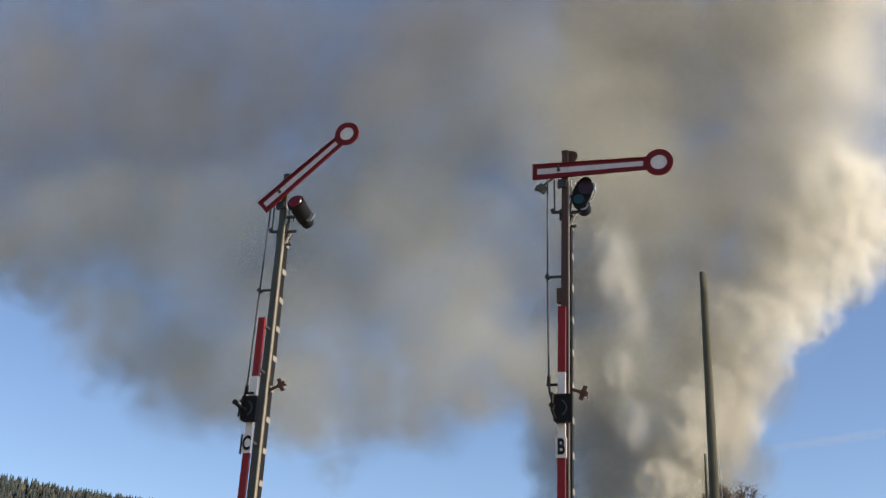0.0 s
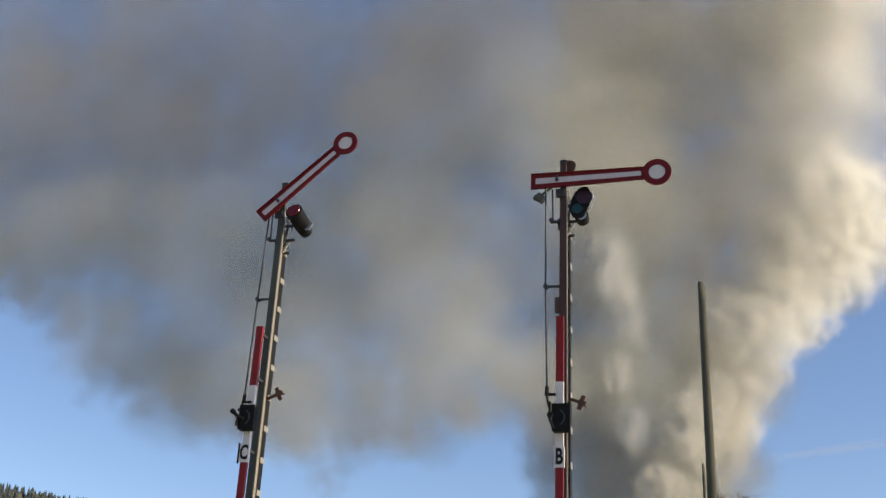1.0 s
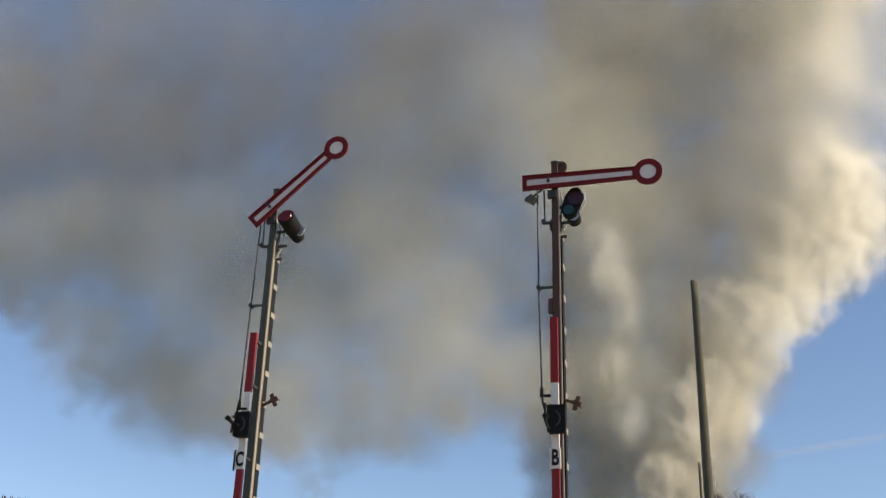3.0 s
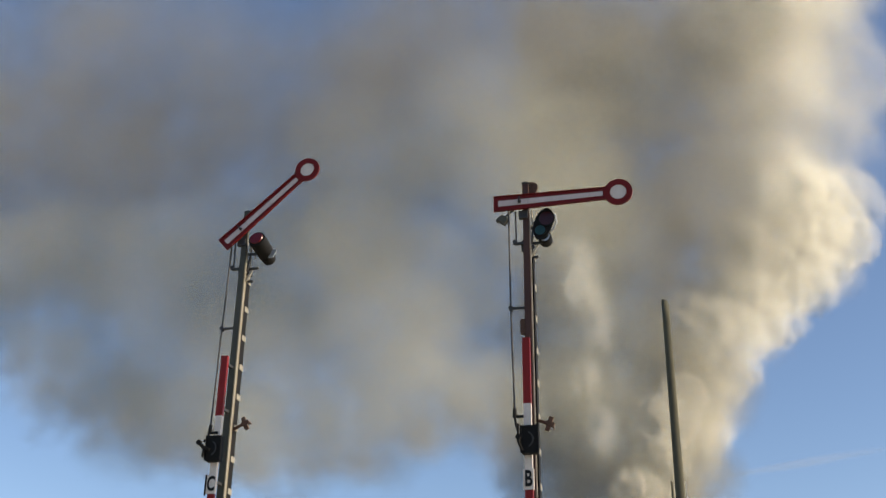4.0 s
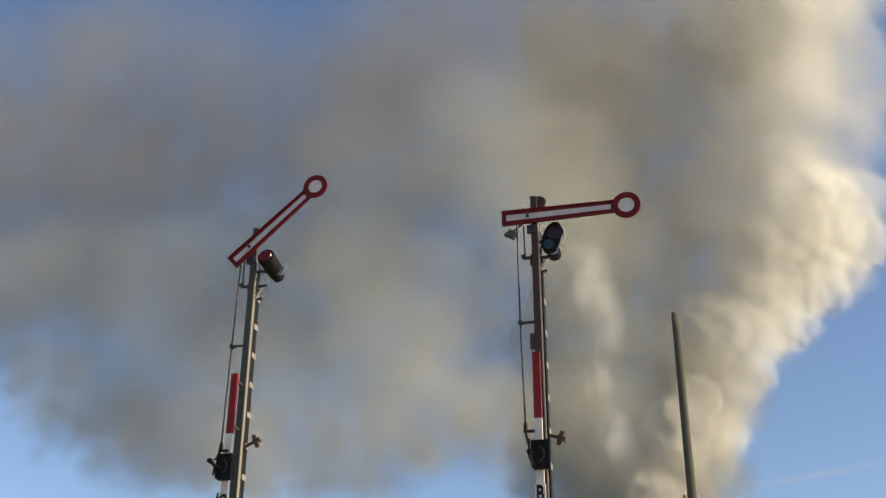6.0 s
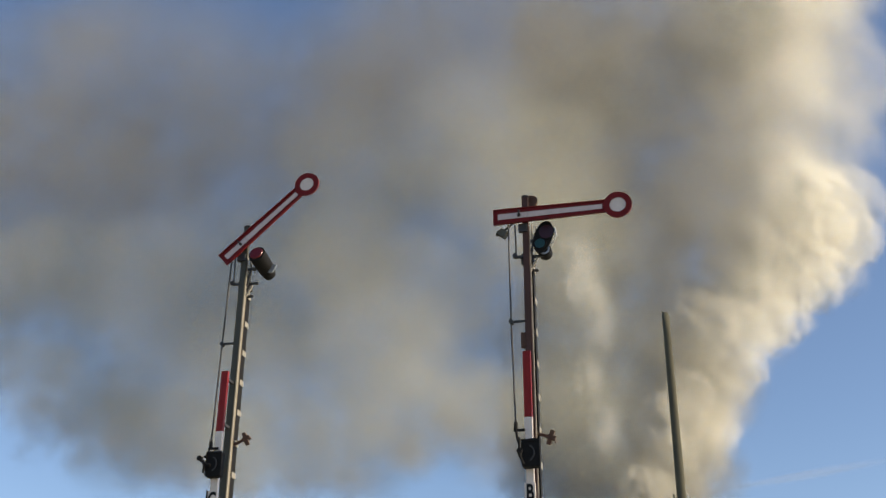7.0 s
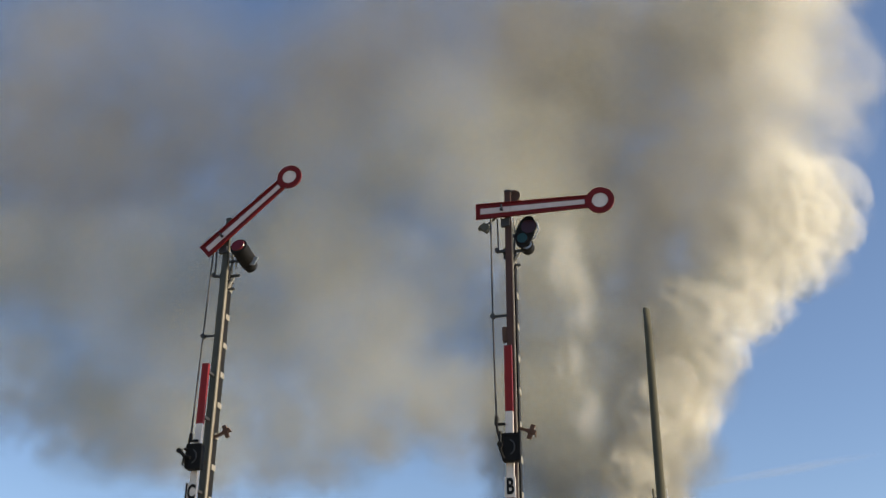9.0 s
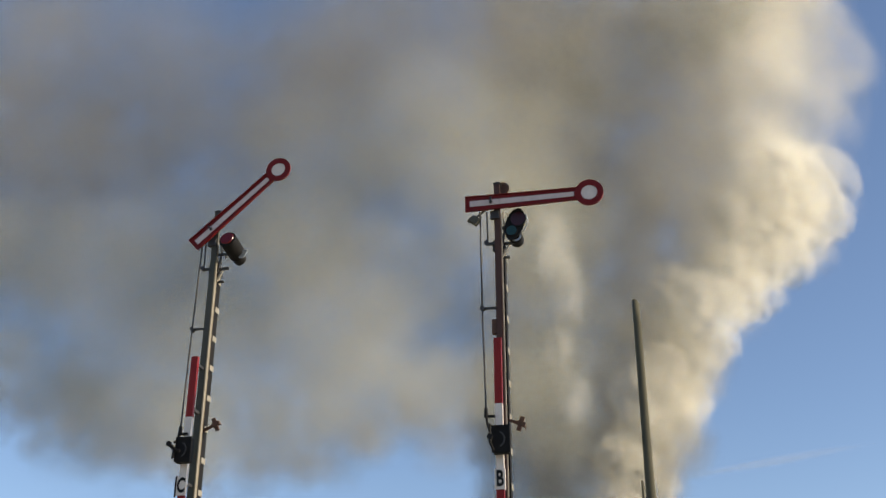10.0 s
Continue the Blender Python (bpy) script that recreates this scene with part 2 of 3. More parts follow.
def wood(name, mat, label, count, seed, conifer):
    """Far forest: every tree a ragged stack of tiers or clumps, joined."""
    rng = random.Random(seed)
    verts, faces = [], []
    for _ in range(count):
        x, y = rng.uniform(-480, 20), rng.uniform(600, 800)
        z = hill_height(x, y) - 1
        h = rng.uniform(7.0, 11.5) if conifer else rng.uniform(5.5, 8)
        w = h * (rng.uniform(0.13, 0.19) if conifer else rng.uniform(0.3, 0.42))
        lean = rng.uniform(-0.03, 0.03)
        tiers = 5 if conifer else 4
        for k in range(tiers):
            f0 = k / tiers
            if conifer:
                z0, z1, r = z + h * (0.08 + 0.8 * f0), z + h * min(1.0, 0.34 + 0.8 * f0), w * (1.05 - 0.85 * f0)
            else:
                z0, z1, r = z + h * (0.15 + 0.16 * k), z + h * min(1.0, 0.55 + 0.16 * k), w * (0.8, 1.0, 0.9, 0.6)[k]
            at = len(verts)
            sides = 7
            spin = rng.uniform(0, 6.3)
            for i in range(sides):
                rr = r * rng.uniform(0.7, 1.2)
                verts.append((x + lean * (z0 - z) + rr * math.cos(spin + i * 6.283 / sides), y + rr * math.sin(spin + i * 6.283 / sides), z0 + rng.uniform(-0.4, 0.4)))
            if conifer:
                verts.append((x + lean * (z1 - z), y, z1))
                for i in range(sides):
                    faces.append((at + i, at + (i + 1) % sides, at + sides))
            else:
                for i in range(sides):
                    rr = r * rng.uniform(0.35, 0.7)
                    verts.append((x + rr * math.cos(spin + i * 6.283 / sides), y + rr * math.sin(spin + i * 6.283 / sides), z1 + rng.uniform(-0.6, 0.4)))
                for i in range(sides):
                    j = (i + 1) % sides
                    faces.append((at + i, at + j, at + sides + j, at + sides + i))
                faces.append(tuple(at + sides + i for i in range(sides)))
    me = bpy.data.meshes.new(name)
    me.from_pydata(verts, [], faces)
    me.materials.append(mat)
    return tagged(new(name, me), label, "forest", kind="stuff")


def bare_tree(x, y, height):
    """A small tree in late autumn: trunk, limbs, fine twigs, few leaves."""
    rng = random.Random(5)
    tree = thing("tree", "small reddish-brown tree nearly bare in late autumn", "tree", pose(x, y, 0))
    wood_bm, twig_bm, leaf_bm = bmesh.new(), bmesh.new(), bmesh.new()

    def grow(p, way, length, radius, level):
        steps = 3
        for k in range(steps):
            q = p + way * (length / steps)
            rod(wood_bm if level < 3 else twig_bm, p, q, radius * (1 - 0.25 * k / steps), radius * (1 - 0.25 * (k + 1) / steps), 8 if level < 2 else 4)
            bend = 0.13 if level else 0.02
            way = (way + Vector((rng.gauss(0, bend), rng.gauss(0, bend), rng.gauss(0.05, 0.08)))).normalized()
            if level >= 1 and level < 4 and k < steps - 1:
                side = (way + Vector((rng.gauss(0, 0.6), rng.gauss(0, 0.6), rng.gauss(0.15, 0.3)))).normalized()
                grow(q, side, length * rng.uniform(0.45, 0.7), radius * 0.5, level + 1)
            p = q
        if level >= 3:
            for _ in range(3):
                c = p + Vector((rng.gauss(0, 0.12), rng.gauss(0, 0.12), rng.gauss(0, 0.12)))
                u = Vector((rng.gauss(0, 1), rng.gauss(0, 1), rng.gauss(0, 1))).normalized() * 0.045
                v = u.orthogonal().normalized() * 0.03
                leaf_bm.faces.new([leaf_bm.verts.new(c + d) for d in (-u, v, u, -v)])
        if level < 4:
            for _ in range(3 if level else 6):
                spread = 0.5 if level else 0.4
                side = (way + Vector((rng.gauss(0, spread), rng.gauss(0, spread), rng.gauss(0.1, 0.25)))).normalized()
                grow(p, side, length * (rng.uniform(0.5, 0.75) if level else rng.uniform(0.08, 0.125)), radius * 0.6, level + 1)

    grow(Vector((0, 0, -0.1)), Vector((0, 0, 1)), height * 0.72, 0.10, 0)
    part("trunk", wood_bm, M_BARK, tree)
    part("twigs", twig_bm, M_BARK, tree, "fine reddish twigs")
    part("crown", leaf_bm, M_LEAF, tree, "sparse withered leaves")
    return tree


def pole(x, y, height, r_top, r_base, label, cable=False):
    ob = thing("telegraph_pole", label, "pole", pose(x, y, 0), "line poles")
    bm = bmesh.new()
    sides, steps, loops = 16, 24, []
    for k in range(steps + 1):
        z = -0.3 + (height + 0.3) * k / steps
        r = r_base + (r_top - r_base) * k / steps
        loops.append([bm.verts.new((r * (1 + 0.03 * noise.noise((i * 0.8, z * 0.7, x))) * math.cos(2 * math.pi * i / sides) + 0.012 * noise.noise((0, 0, z * 0.4)),
                                    r * math.sin(2 * math.pi * i / sides), z + (0.05 * math.cos(2 * math.pi * i / sides + 2.6) if k == steps else 0))) for i in range(sides)])
    for lo, hi in zip(loops, loops[1:]):
        for i in range(sides):
            bm.faces.new((lo[i], lo[(i + 1) % sides], hi[(i + 1) % sides], hi[i]))
    bm.faces.new(loops[-1])
    bm.faces.new(loops[0][::-1])
    part("shaft", bm, M_POLE, ob, smooth=True)
    if cable:
        bm = bmesh.new()
        rod(bm, (0.0, -r_top * 0.6, height - 0.02), (-0.05, -r_top * 0.7, height + 0.05), 0.012, 0.008, 6)
        part("spike", bm, M_IRON, ob)
        bm = bmesh.new()
        pts = [Vector((r_base + 0.012, -0.03, 0.0)), Vector((r_base + 0.004, -0.03, 3.0)), Vector((r_base + 0.02, -0.03, 5.6)), Vector((r_base - 0.008, -0.03, 6.3))]
        for p, q in zip(pts, pts[1:]):
            rod(bm, p, q, 0.006, sides=6)
        part("cable", bm, M_STEEL, ob, "thin pale cable")
    return ob


# ---- the semaphore signals ----
def signal(letter, m, arm_angle, lift, mast_mat, extras):
    """A narrow-mast semaphore. x along the arm, y away from the viewer, z up; lift raises all that hangs on the mast."""
    state = "raised arm" if arm_angle > 5 else "level arm"
    ob = thing("semaphore_signal", f"red and white semaphore signal with {state} and plate {letter}", "signal", m, "semaphore signals")
    top = (9.45 if extras else 9.48) + lift

    # mast: a front and a rear channel with a strip between, held by batten plates
    wide = 0.034 if extras else 0.0
    for name, y0, y1, mat, short in (("front_channel", -0.15, -0.088, mast_mat, 0), ("middle_strip", -0.084, -0.036, M_TAN, 0.8), ("rear_channel", -0.032, 0.115, M_BLACK, 0.9)):
        bm = bmesh.new()
        w0, w1 = 0.062, 0.044
        web = (y0, y0 + 0.012) if y1 < 0 else (y1 - 0.012, y1)
        for x0, x1, ya, yb in ((-1, 1, *web), (-1, -0.8, y0, y1), (0.8, 1, y0, y1)):
            for q in box(bm, x0 * w0, x1 * w0, ya, yb, 0, top - short):
                if q.co.z > 1:
                    q.co.x *= w1 / w0
                if y1 > 0 and q.co.x > 0:
                    q.co.x += wide
        part(name, bm, mat, ob)
    # pale strip added along the flange; its sunlit look is in the colour
    bm = bmesh.new()
    for q in box(bm, 0.0625, 0.0665 + wide * 0.3, -0.118, -0.086, 0, top - 0.5):
        if q.co.z > 1:
            q.co.x -= 0.0165
    part("flange_strip", bm, M_PALE, ob, "flange edge coloured pale as if sunlit")
    batten = None
    z = 0.6 + lift
    while z < top - 0.9:
        w = 0.0665 - 0.0175 * z / top
        for side in (1, -1):
            if batten is None:
                bm = bmesh.new()
                box(bm, -0.003, 0.003, -0.005, 0.122, -0.042, 0.042)
                disc_z = (-0.02, 0.02)
                for q in disc_z:
                    rod(bm, (-0.008, 0.10, q), (0.008, 0.10, q), 0.009, sides=8)
                batten = part("batten_plate", bm, M_PALE, ob)
            else:
                batten = new("batten_plate", batten.data)
                batten.parent = ob
            batten.location = (side * w + (wide if side > 0 else 0.0), 0, z)
        z += 0.482
    bm = bmesh.new()
    box(bm, -0.055, 0.055, -0.16, 0.02, top - 0.005, top + 0.02)
    box(bm, -0.03, 0.03, -0.12, -0.02, top + 0.02, top + 0.05)
    part("mast_cap", bm, M_IRON, ob, bevel=0.006)

    # arm on its pivot
    px, pz = (-0.075, 9.10 + lift) if extras else (-0.040, 9.125 + lift)
    arm = tagged(new("arm"), "red-bordered white signal arm with round end")
    arm.parent = ob
    arm.matrix_basis = pose(px, -0.24, pz, 0, -arm_angle, 0)
    bm = bmesh.new()
    slab(bm, [(-0.385, -0.125), (-0.385, 0.125), (1.28, 0.098), (1.28, -0.098)], 0.0, 0.012)
    part("arm_plate", bm, M_RED, arm, "dark red enamelled plate")
    bm = bmesh.new()
    slab(bm, [(-0.318, -0.046), (-0.318, 0.046), (1.225, 0.037), (1.225, -0.037)], -0.006, 0.0)
    part("white_stripe", bm, M_STRIPE, arm, "long white stripe")
    bm = bmesh.new()
    for s in (-1, 1):
        slab(bm, [(-0.385, s * 0.125), (-0.385, s * 0.113), (1.28, s * 0.087), (1.28, s * 0.098)][::s], -0.022, 0.02)
    slab(bm, [(-0.385, -0.125), (-0.385, 0.125), (-0.373, 0.125), (-0.373, -0.125)], -0.022, 0.02)
    part("arm_rim", bm, M_RED, arm)
    bm = bmesh.new()
    ring(bm, 1.449, 0, 0.118, 0.205, -0.018, 0.016, 48)
    part("disc_ring", bm, M_RED, arm, "round red ring", bevel=0.004)
    bm = bmesh.new()
    disc(bm, 1.449, 0, 0.119, -0.004, 0.008, 48)
    part("disc_face", bm, M_WHITE, arm, "white enamelled disc")
    bm = bmesh.new()
    disc(bm, 0, 0, 0.015, -0.05, 0.1, 16)
    disc(bm, 0, 0, 0.026, -0.03, -0.005, 16)
    box(bm, -0.012, 0.012, -0.05, -0.02, -0.01, 0.075)
    part("pivot", bm, M_IRON, arm, bevel=0.003)
    bm = bmesh.new()
    box(bm, -0.30, 1.1, 0.014, 0.03, -0.02, 0.02)
    part("stiffener", bm, M_IRON, arm)

    # red, white and red marker board standing off the front of the mast
    by0, by1, bx = -0.485, -0.425, 0.016
    bounds = (("marker_red", 5.95, 6.88, M_MARK), ("marker_white", 4.80, 5.945, M_WHITE), ("marker_red", 3.55, 4.795, M_MARK), ("marker_white", 2.6, 3.545, M_WHITE))
    for name, z0, z1, mat in bounds:
        bm = bmesh.new()
        box(bm, bx - 0.052, bx + 0.052, by0, by0 + 0.006, z0 + lift, z1 + lift)
        for s in (-1, 1):
            box(bm, bx + s * 0.049 - 0.003, bx + s * 0.049 + 0.003, by0 + 0.006, by1, z0 + lift, z1 + lift)
        part(name, bm, mat, ob)
    for z in (2.9, 3.9, 5.0, 6.1, 6.8):
        bm = bmesh.new()
        box(bm, -0.02, 0.02, by0 + 0.01, -0.15, z + lift - 0.02, z + lift + 0.02)
        part("standoff", bm, M_IRON, ob)

    # letter plate
    bm = bmesh.new()
    box(bm, bx - 0.07, bx + 0.07, by0 - 0.02, by0 - 0.012, 4.79 + lift, 5.06 + lift)
    box(bm, bx + 0.066, bx + 0.07, by0 - 0.012, by0 + 0.03, 4.79 + lift, 5.06 + lift)
    plate = part("letter_plate", bm, M_WHITE, ob, f"white plate with black letter {letter}")
    # thin black upright strip just left of the plate
    if not extras:
        bm = bmesh.new()
        box(bm, bx - 0.094, bx - 0.084, by0 - 0.03, by0 + 0.01, 4.77 + lift, 5.07 + lift)
        part("plate_edge", bm, M_BLACK, plate, "thin black strip beside the plate")
    font = bpy.data.curves.new("letter", "FONT")
    font.body, font.size, font.align_x, font.align_y, font.extrude, font.offset = letter, 0.25, "CENTER", "CENTER", 0.002, 0.008
    text = new("letter_curve", font)
    bpy.context.view_layer.update()
    me = bpy.data.meshes.new_from_object(text)
    bpy.data.objects.remove(text)
    me.materials.clear()
    me.materials.append(M_BLACK)
    mark = tagged(new("letter", me), f"black letter {letter}")
    mark.parent = plate
    mark.matrix_basis = pose(bx, by0 - 0.024, 4.925 + lift, 90) @ Matrix.Diagonal((0.72, 1.15, 1, 1))

    # drive box with its crank
    zb, xb = 5.42 + lift, 0.058 if extras else 0.045
    bm = bmesh.new()
    box(bm, xb - 0.115, xb + 0.115, -0.62, -0.50, zb - 0.182, zb + 0.182)
    drive = part("drive_box", bm, M_BLACK, ob, "black signal drive box", bevel=0.012)
    bm = bmesh.new()
    box(bm, xb - 0.123, xb + 0.123, -0.635, -0.62, zb + 0.15, zb + 0.187)
    box(bm, xb - 0.123, xb - 0.10, -0.635, -0.62, zb - 0.178, zb + 0.15)
    box(bm, xb + 0.10, xb + 0.123, -0.635, -0.62, zb - 0.178, zb + 0.15)
    part("cover_rim", bm, M_BLACK, drive, bevel=0.004)
    bm = bmesh.new()
    steps = 10
    for k in range(steps):
        a0, a1 = radians(-62 + 124 * k / steps), radians(-62 + 124 * (k + 1) / steps)
        slab(bm, [(xb - 0.06 + r * math.cos(t), zb + r * math.sin(t)) for t in (a0, a1) for r in ((0.10, 0.118) if t == a0 else (0.118, 0.10))], -0.64, -0.625)
    part("guide_slot", bm, M_IRON, drive, "curved worn slot")
    bm = bmesh.new()
    if arm_angle > 5:
        for p, q, r in (((0.02, zb - 0.03), (-0.07, zb + 0.0), 0.024), ((-0.07, zb + 0.0), (-0.15, zb + 0.075), 0.030), ((-0.07, zb + 0.0), (-0.085, zb - 0.14), 0.022)):
            rod(bm, (p[0], -0.67, p[1]), (q[0], -0.67, q[1]), r, r * 0.8)
        disc(bm, -0.155, zb + 0.08, 0.038, -0.70, -0.64, 16)
        rod_foot = (-0.10, zb + 0.26)
    else:
        for p, q, r in (((-0.03, zb - 0.16), (-0.075, zb - 0.05), 0.020), ((-0.075, zb - 0.05), (-0.080, zb + 0.07), 0.024), ((-0.080, zb + 0.07), (-0.075, zb + 0.20), 0.018)):
            rod(bm, (p[0], -0.67, p[1]), (q[0], -0.67, q[1]), r, r * 0.85)
        disc(bm, -0.080, zb + 0.02, 0.036, -0.70, -0.64, 16)
        rod_foot = (-0.14, zb + 0.34)
    part("crank", bm, M_BLACK, ob, "black crank lever", bevel=0.003)

    # push rod up to the arm's tail, with its guide
    tail = arm.matrix_basis @ Vector((-0.30 if arm_angle > 5 else -0.175, 0.06, -0.10))
    guide = (-0.25, -0.10, 7.47 + lift)
    bm = bmesh.new()
    low = Vector((-0.085 if arm_angle > 5 else -0.15, -0.50, rod_foot[1] + 0.05))
    pts = [tail, Vector((guide[0], guide[1] - 0.02, guide[2])), low]
    for p, q in zip(pts, pts[1:]):
        rod(bm, p, q, 0.013)
    part("push_rod", bm, M_IRON, ob)
    bm = bmesh.new()
    rod(bm, low + Vector((0, 0, 0.07)), low - Vector((0, 0, 0.05)), 0.026, 0.03)
    rod(bm, low - Vector((0, 0, 0.03)), (rod_foot[0] + 0.02, -0.6, rod_foot[1] - 0.12), 0.016)
    box(bm, low.x - 0.03, low.x + 0.12, -0.52, -0.48, low.z - 0.06, low.z - 0.03)
    rod(bm, (rod_foot[0] + 0.02, -0.6, rod_foot[1] - 0.12), (-0.08, -0.66, zb + 0.1), 0.018)
    part("rod_joint", bm, M_BLACK, ob)
    bm = bmesh.new()
    box(bm, guide[0], -0.03, -0.12, -0.09, guide[2] - 0.016, guide[2] + 0.016)
    disc(bm, guide[0], guide[2], 0.035, -0.15, -0.07, 14)
    part("rod_guide", bm, M_IRON, ob)

    # arm linkage beside the mast top
    bm = bmesh.new()
    rod(bm, (-0.16, -0.13, 9.0 + lift), (-0.15, -0.13, 8.50 + lift), 0.012)
    box(bm, -0.18, -0.04, -0.13, -0.10, 8.46 + lift, 8.50 + lift)
    disc(bm, -0.17, 8.50 + lift, 0.035, -0.15, -0.08, 14)
    box(bm, -0.10, 0.03, -0.19, -0.12, 8.86 + lift, 8.98 + lift)
    part("linkage", bm, M_IRON, ob)

    # lamp lift bracket and pulley at the foot of the ladder side
    zc = 5.82 + lift
    bm = bmesh.new()
    bar = pose(0.03, 0.0, zc + 0.04, 0, 20 if arm_angle < 5 else -24, 0)
    box(bm, 0, 0.25, -0.018, 0.018, -0.02, 0.02, bar)
    box(bm, 0.19, 0.25, -0.025, 0.025, -0.10, 0.10, bar)
    box(bm, 0.17, 0.29, -0.03, 0.03, -0.03, 0.03, bar)
    rod(bm, bar @ Vector((0.28, 0, -0.005)), bar @ Vector((0.31, 0, -0.06)), 0.008)
    part("cable_bracket", bm, M_RUST, ob, "rusty bracket with cross-shaped end", bevel=0.003)

    # lamp, spectacle and glasses
    zl = 8.70 + lift
    bm = bmesh.new()
    if arm_angle > 5:
        a_, b_ = Vector((0.275, -0.30, zl + 0.20)), Vector((0.305, 0.10, zl + 0.09))
        rod(bm, a_, b_, 0.142, 0.135, 28)
        lamp = part("lamp_body", bm, M_BLACK, ob, "black lamp housing", bevel=0.01)
        way = (a_ - b_).normalized()
        bm = bmesh.new()
        rod(bm, a_ + way * 0.004, a_ + way * 0.02, 0.112, 0.104, 28)
        part("glass", bm, M_GLASS_RED, lamp, "red signal glass")
        bm = bmesh.new()
        rod(bm, b_ + Vector((0.0, -0.02, -0.03)), b_ + Vector((0.03, 0.10, -0.07)), 0.115, 0.10, 24)
        part("burner_cap", bm, M_BLACK, lamp, bevel=0.008)
        bm = bmesh.new()
        for s in (-0.06, 0, 0.06):
            c = b_ + Vector((0.135, -0.10, -0.04 + s))
            box(bm, -0.012, 0.012, -0.012, 0.012, -0.07, 0.07, Matrix.Translation(c + Vector((s * 0.5, 0, -s))) @ pose(0, 0, 0, 0, 25, 0))
        part("lamp_clip", bm, M_STEEL, lamp, "bright metal clips")
    else:
        loop = []
        for k in range(28):
            t = math.pi * 2 * k / 28
            up = 0.5 + 0.5 * math.sin(t)
            r = 0.125 + 0.035 * up
            loop.append((0.245 + r * math.cos(t) + 0.055 * (up - 0.5) * 2, zl + 0.06 + 0.11 * (up - 0.5) * 2 + r * math.sin(t)))
        slab(bm, loop[::-1], -0.10, -0.075)
        lamp = part("spectacle", bm, M_BLACK, ob, "black spectacle plate", bevel=0.004)
        for x, z, r, mat, lab in ((0.30, zl + 0.15, 0.11, M_GLASS_DARK, "dark red glass"), (0.20, zl - 0.03, 0.078, M_GLASS_BLUE, "blue-green glass")):
            bm = bmesh.new()
            disc(bm, x, z, r, -0.114, -0.10, 28)
            part("glass", bm, mat, lamp, lab)
            bm = bmesh.new()
            ring(bm, x, z, r, r + 0.014, -0.12, -0.10, 28)
            part("glass_ring", bm, M_BLACK, lamp)
        bm = bmesh.new()
        rod(bm, (0.25, -0.05, zl - 0.10), (0.25, 0.14, zl - 0.10), 0.10, 0.10, 24)
        body = part("lamp_body", bm, M_BLACK, ob, "black lamp housing", bevel=0.01)
        bm = bmesh.new()
        ring(bm, 0.25, zl - 0.10, 0.06, 0.085, -0.065, -0.05, 24)
        part("lamp_rim", bm, M_STEEL, body)
        bm = bmesh.new()
        pts = [Vector((0.42, -0.06, zl + 0.24)), Vector((0.44, -0.06, zl + 0.10)), Vector((0.39, -0.06, zl - 0.01)), Vector((0.33, -0.06, zl - 0.05))]
        for p, q in zip(pts, pts[1:]):
            rod(bm, p, q, 0.009, sides=6)
        part("lamp_clip", bm, M_STEEL, body, "bent bright wire clip")
    for x1, y0, y1, z0, z1 in ((0.20, -0.09, -0.05, 0.02, 0.06), (0.22, -0.02, 0.02, -0.20, -0.165), (0.11, -0.06, 0.06, -0.30, -0.275), (0.15, -0.03, 0.03, -0.42, -0.395)):
        bm = bmesh.new()
        box(bm, 0.03, x1, y0, y1, zl + z0, zl + z1)
        part("lamp_bracket", bm, M_IRON, ob, bevel=0.003)
    bm = bmesh.new()
    rod(bm, (0.065, 0.02, zl - 0.4), (0.065, 0.02, zl + 0.36), 0.009)
    rod(bm, (0.125, 0.04, zl + 0.0), (0.125, 0.04, zl + 0.34), 0.008)
    part("lamp_guide", bm, M_PALE, ob, "pale lamp guide rails")

    for dx, dz, ln, ang in ((0.10, -0.33, 0.20, 28), (0.075, -0.10, 0.30, 8), (-0.075, -0.24, 0.18, 0), (0.09, 0.12, 0.16, -12)):
        bm = bmesh.new()
        lean = pose(dx, -0.06, zl + dz, 0, ang, 0)
        box(bm, -0.013, 0.013, -0.012, 0.012, -ln / 2, ln / 2, lean)
        disc(bm, dx, zl + dz, 0.02, -0.085, -0.045, 10)
        part("guide_bar", bm, M_PALE if dx > 0.08 else M_IRON, ob)
    if extras:
        bm = bmesh.new()
        box(bm, -0.115, -0.045, -0.14, -0.06, 7.07 + lift, 7.29 + lift)
        part("junction_box", bm, M_RUST, ob, "small rusty red box", bevel=0.006)
        bm = bmesh.new()
        tilt = pose(-0.335, -0.16, 8.86 + lift, 0, 38, 0)
        box(bm, -0.065, 0.065, -0.05, 0.05, -0.055, 0.055, tilt)
        box(bm, -0.085, -0.05, -0.04, 0.04, -0.075, 0.01, tilt)
        weight = part("tail_weight", bm, M_MAST, ob, "grey tilted counterweight block", bevel=0.008)
        bm = bmesh.new()
        rod(bm, (-0.33, -0.16, 8.90 + lift), (-0.17, -0.16, 9.02 + lift), 0.016)
        part("weight_arm", bm, M_IRON, ob)
        bm = bmesh.new()
        disc(bm, 0.075, 9.42 + lift, 0.085, -0.03, 0.03, 26)
        ring(bm, 0.075, 9.42 + lift, 0.055, 0.10, -0.045, -0.03, 26)
        box(bm, 0.02, 0.07, -0.02, 0.02, 9.28 + lift, 9.40 + lift)
        part("pulley", bm, M_RUST, ob, "rusty lamp-lift pulley", bevel=0.004)
    return ob


# ---- the smoke: soft lumpy puffs that drift ----
PUFFS = {}
drifts = []
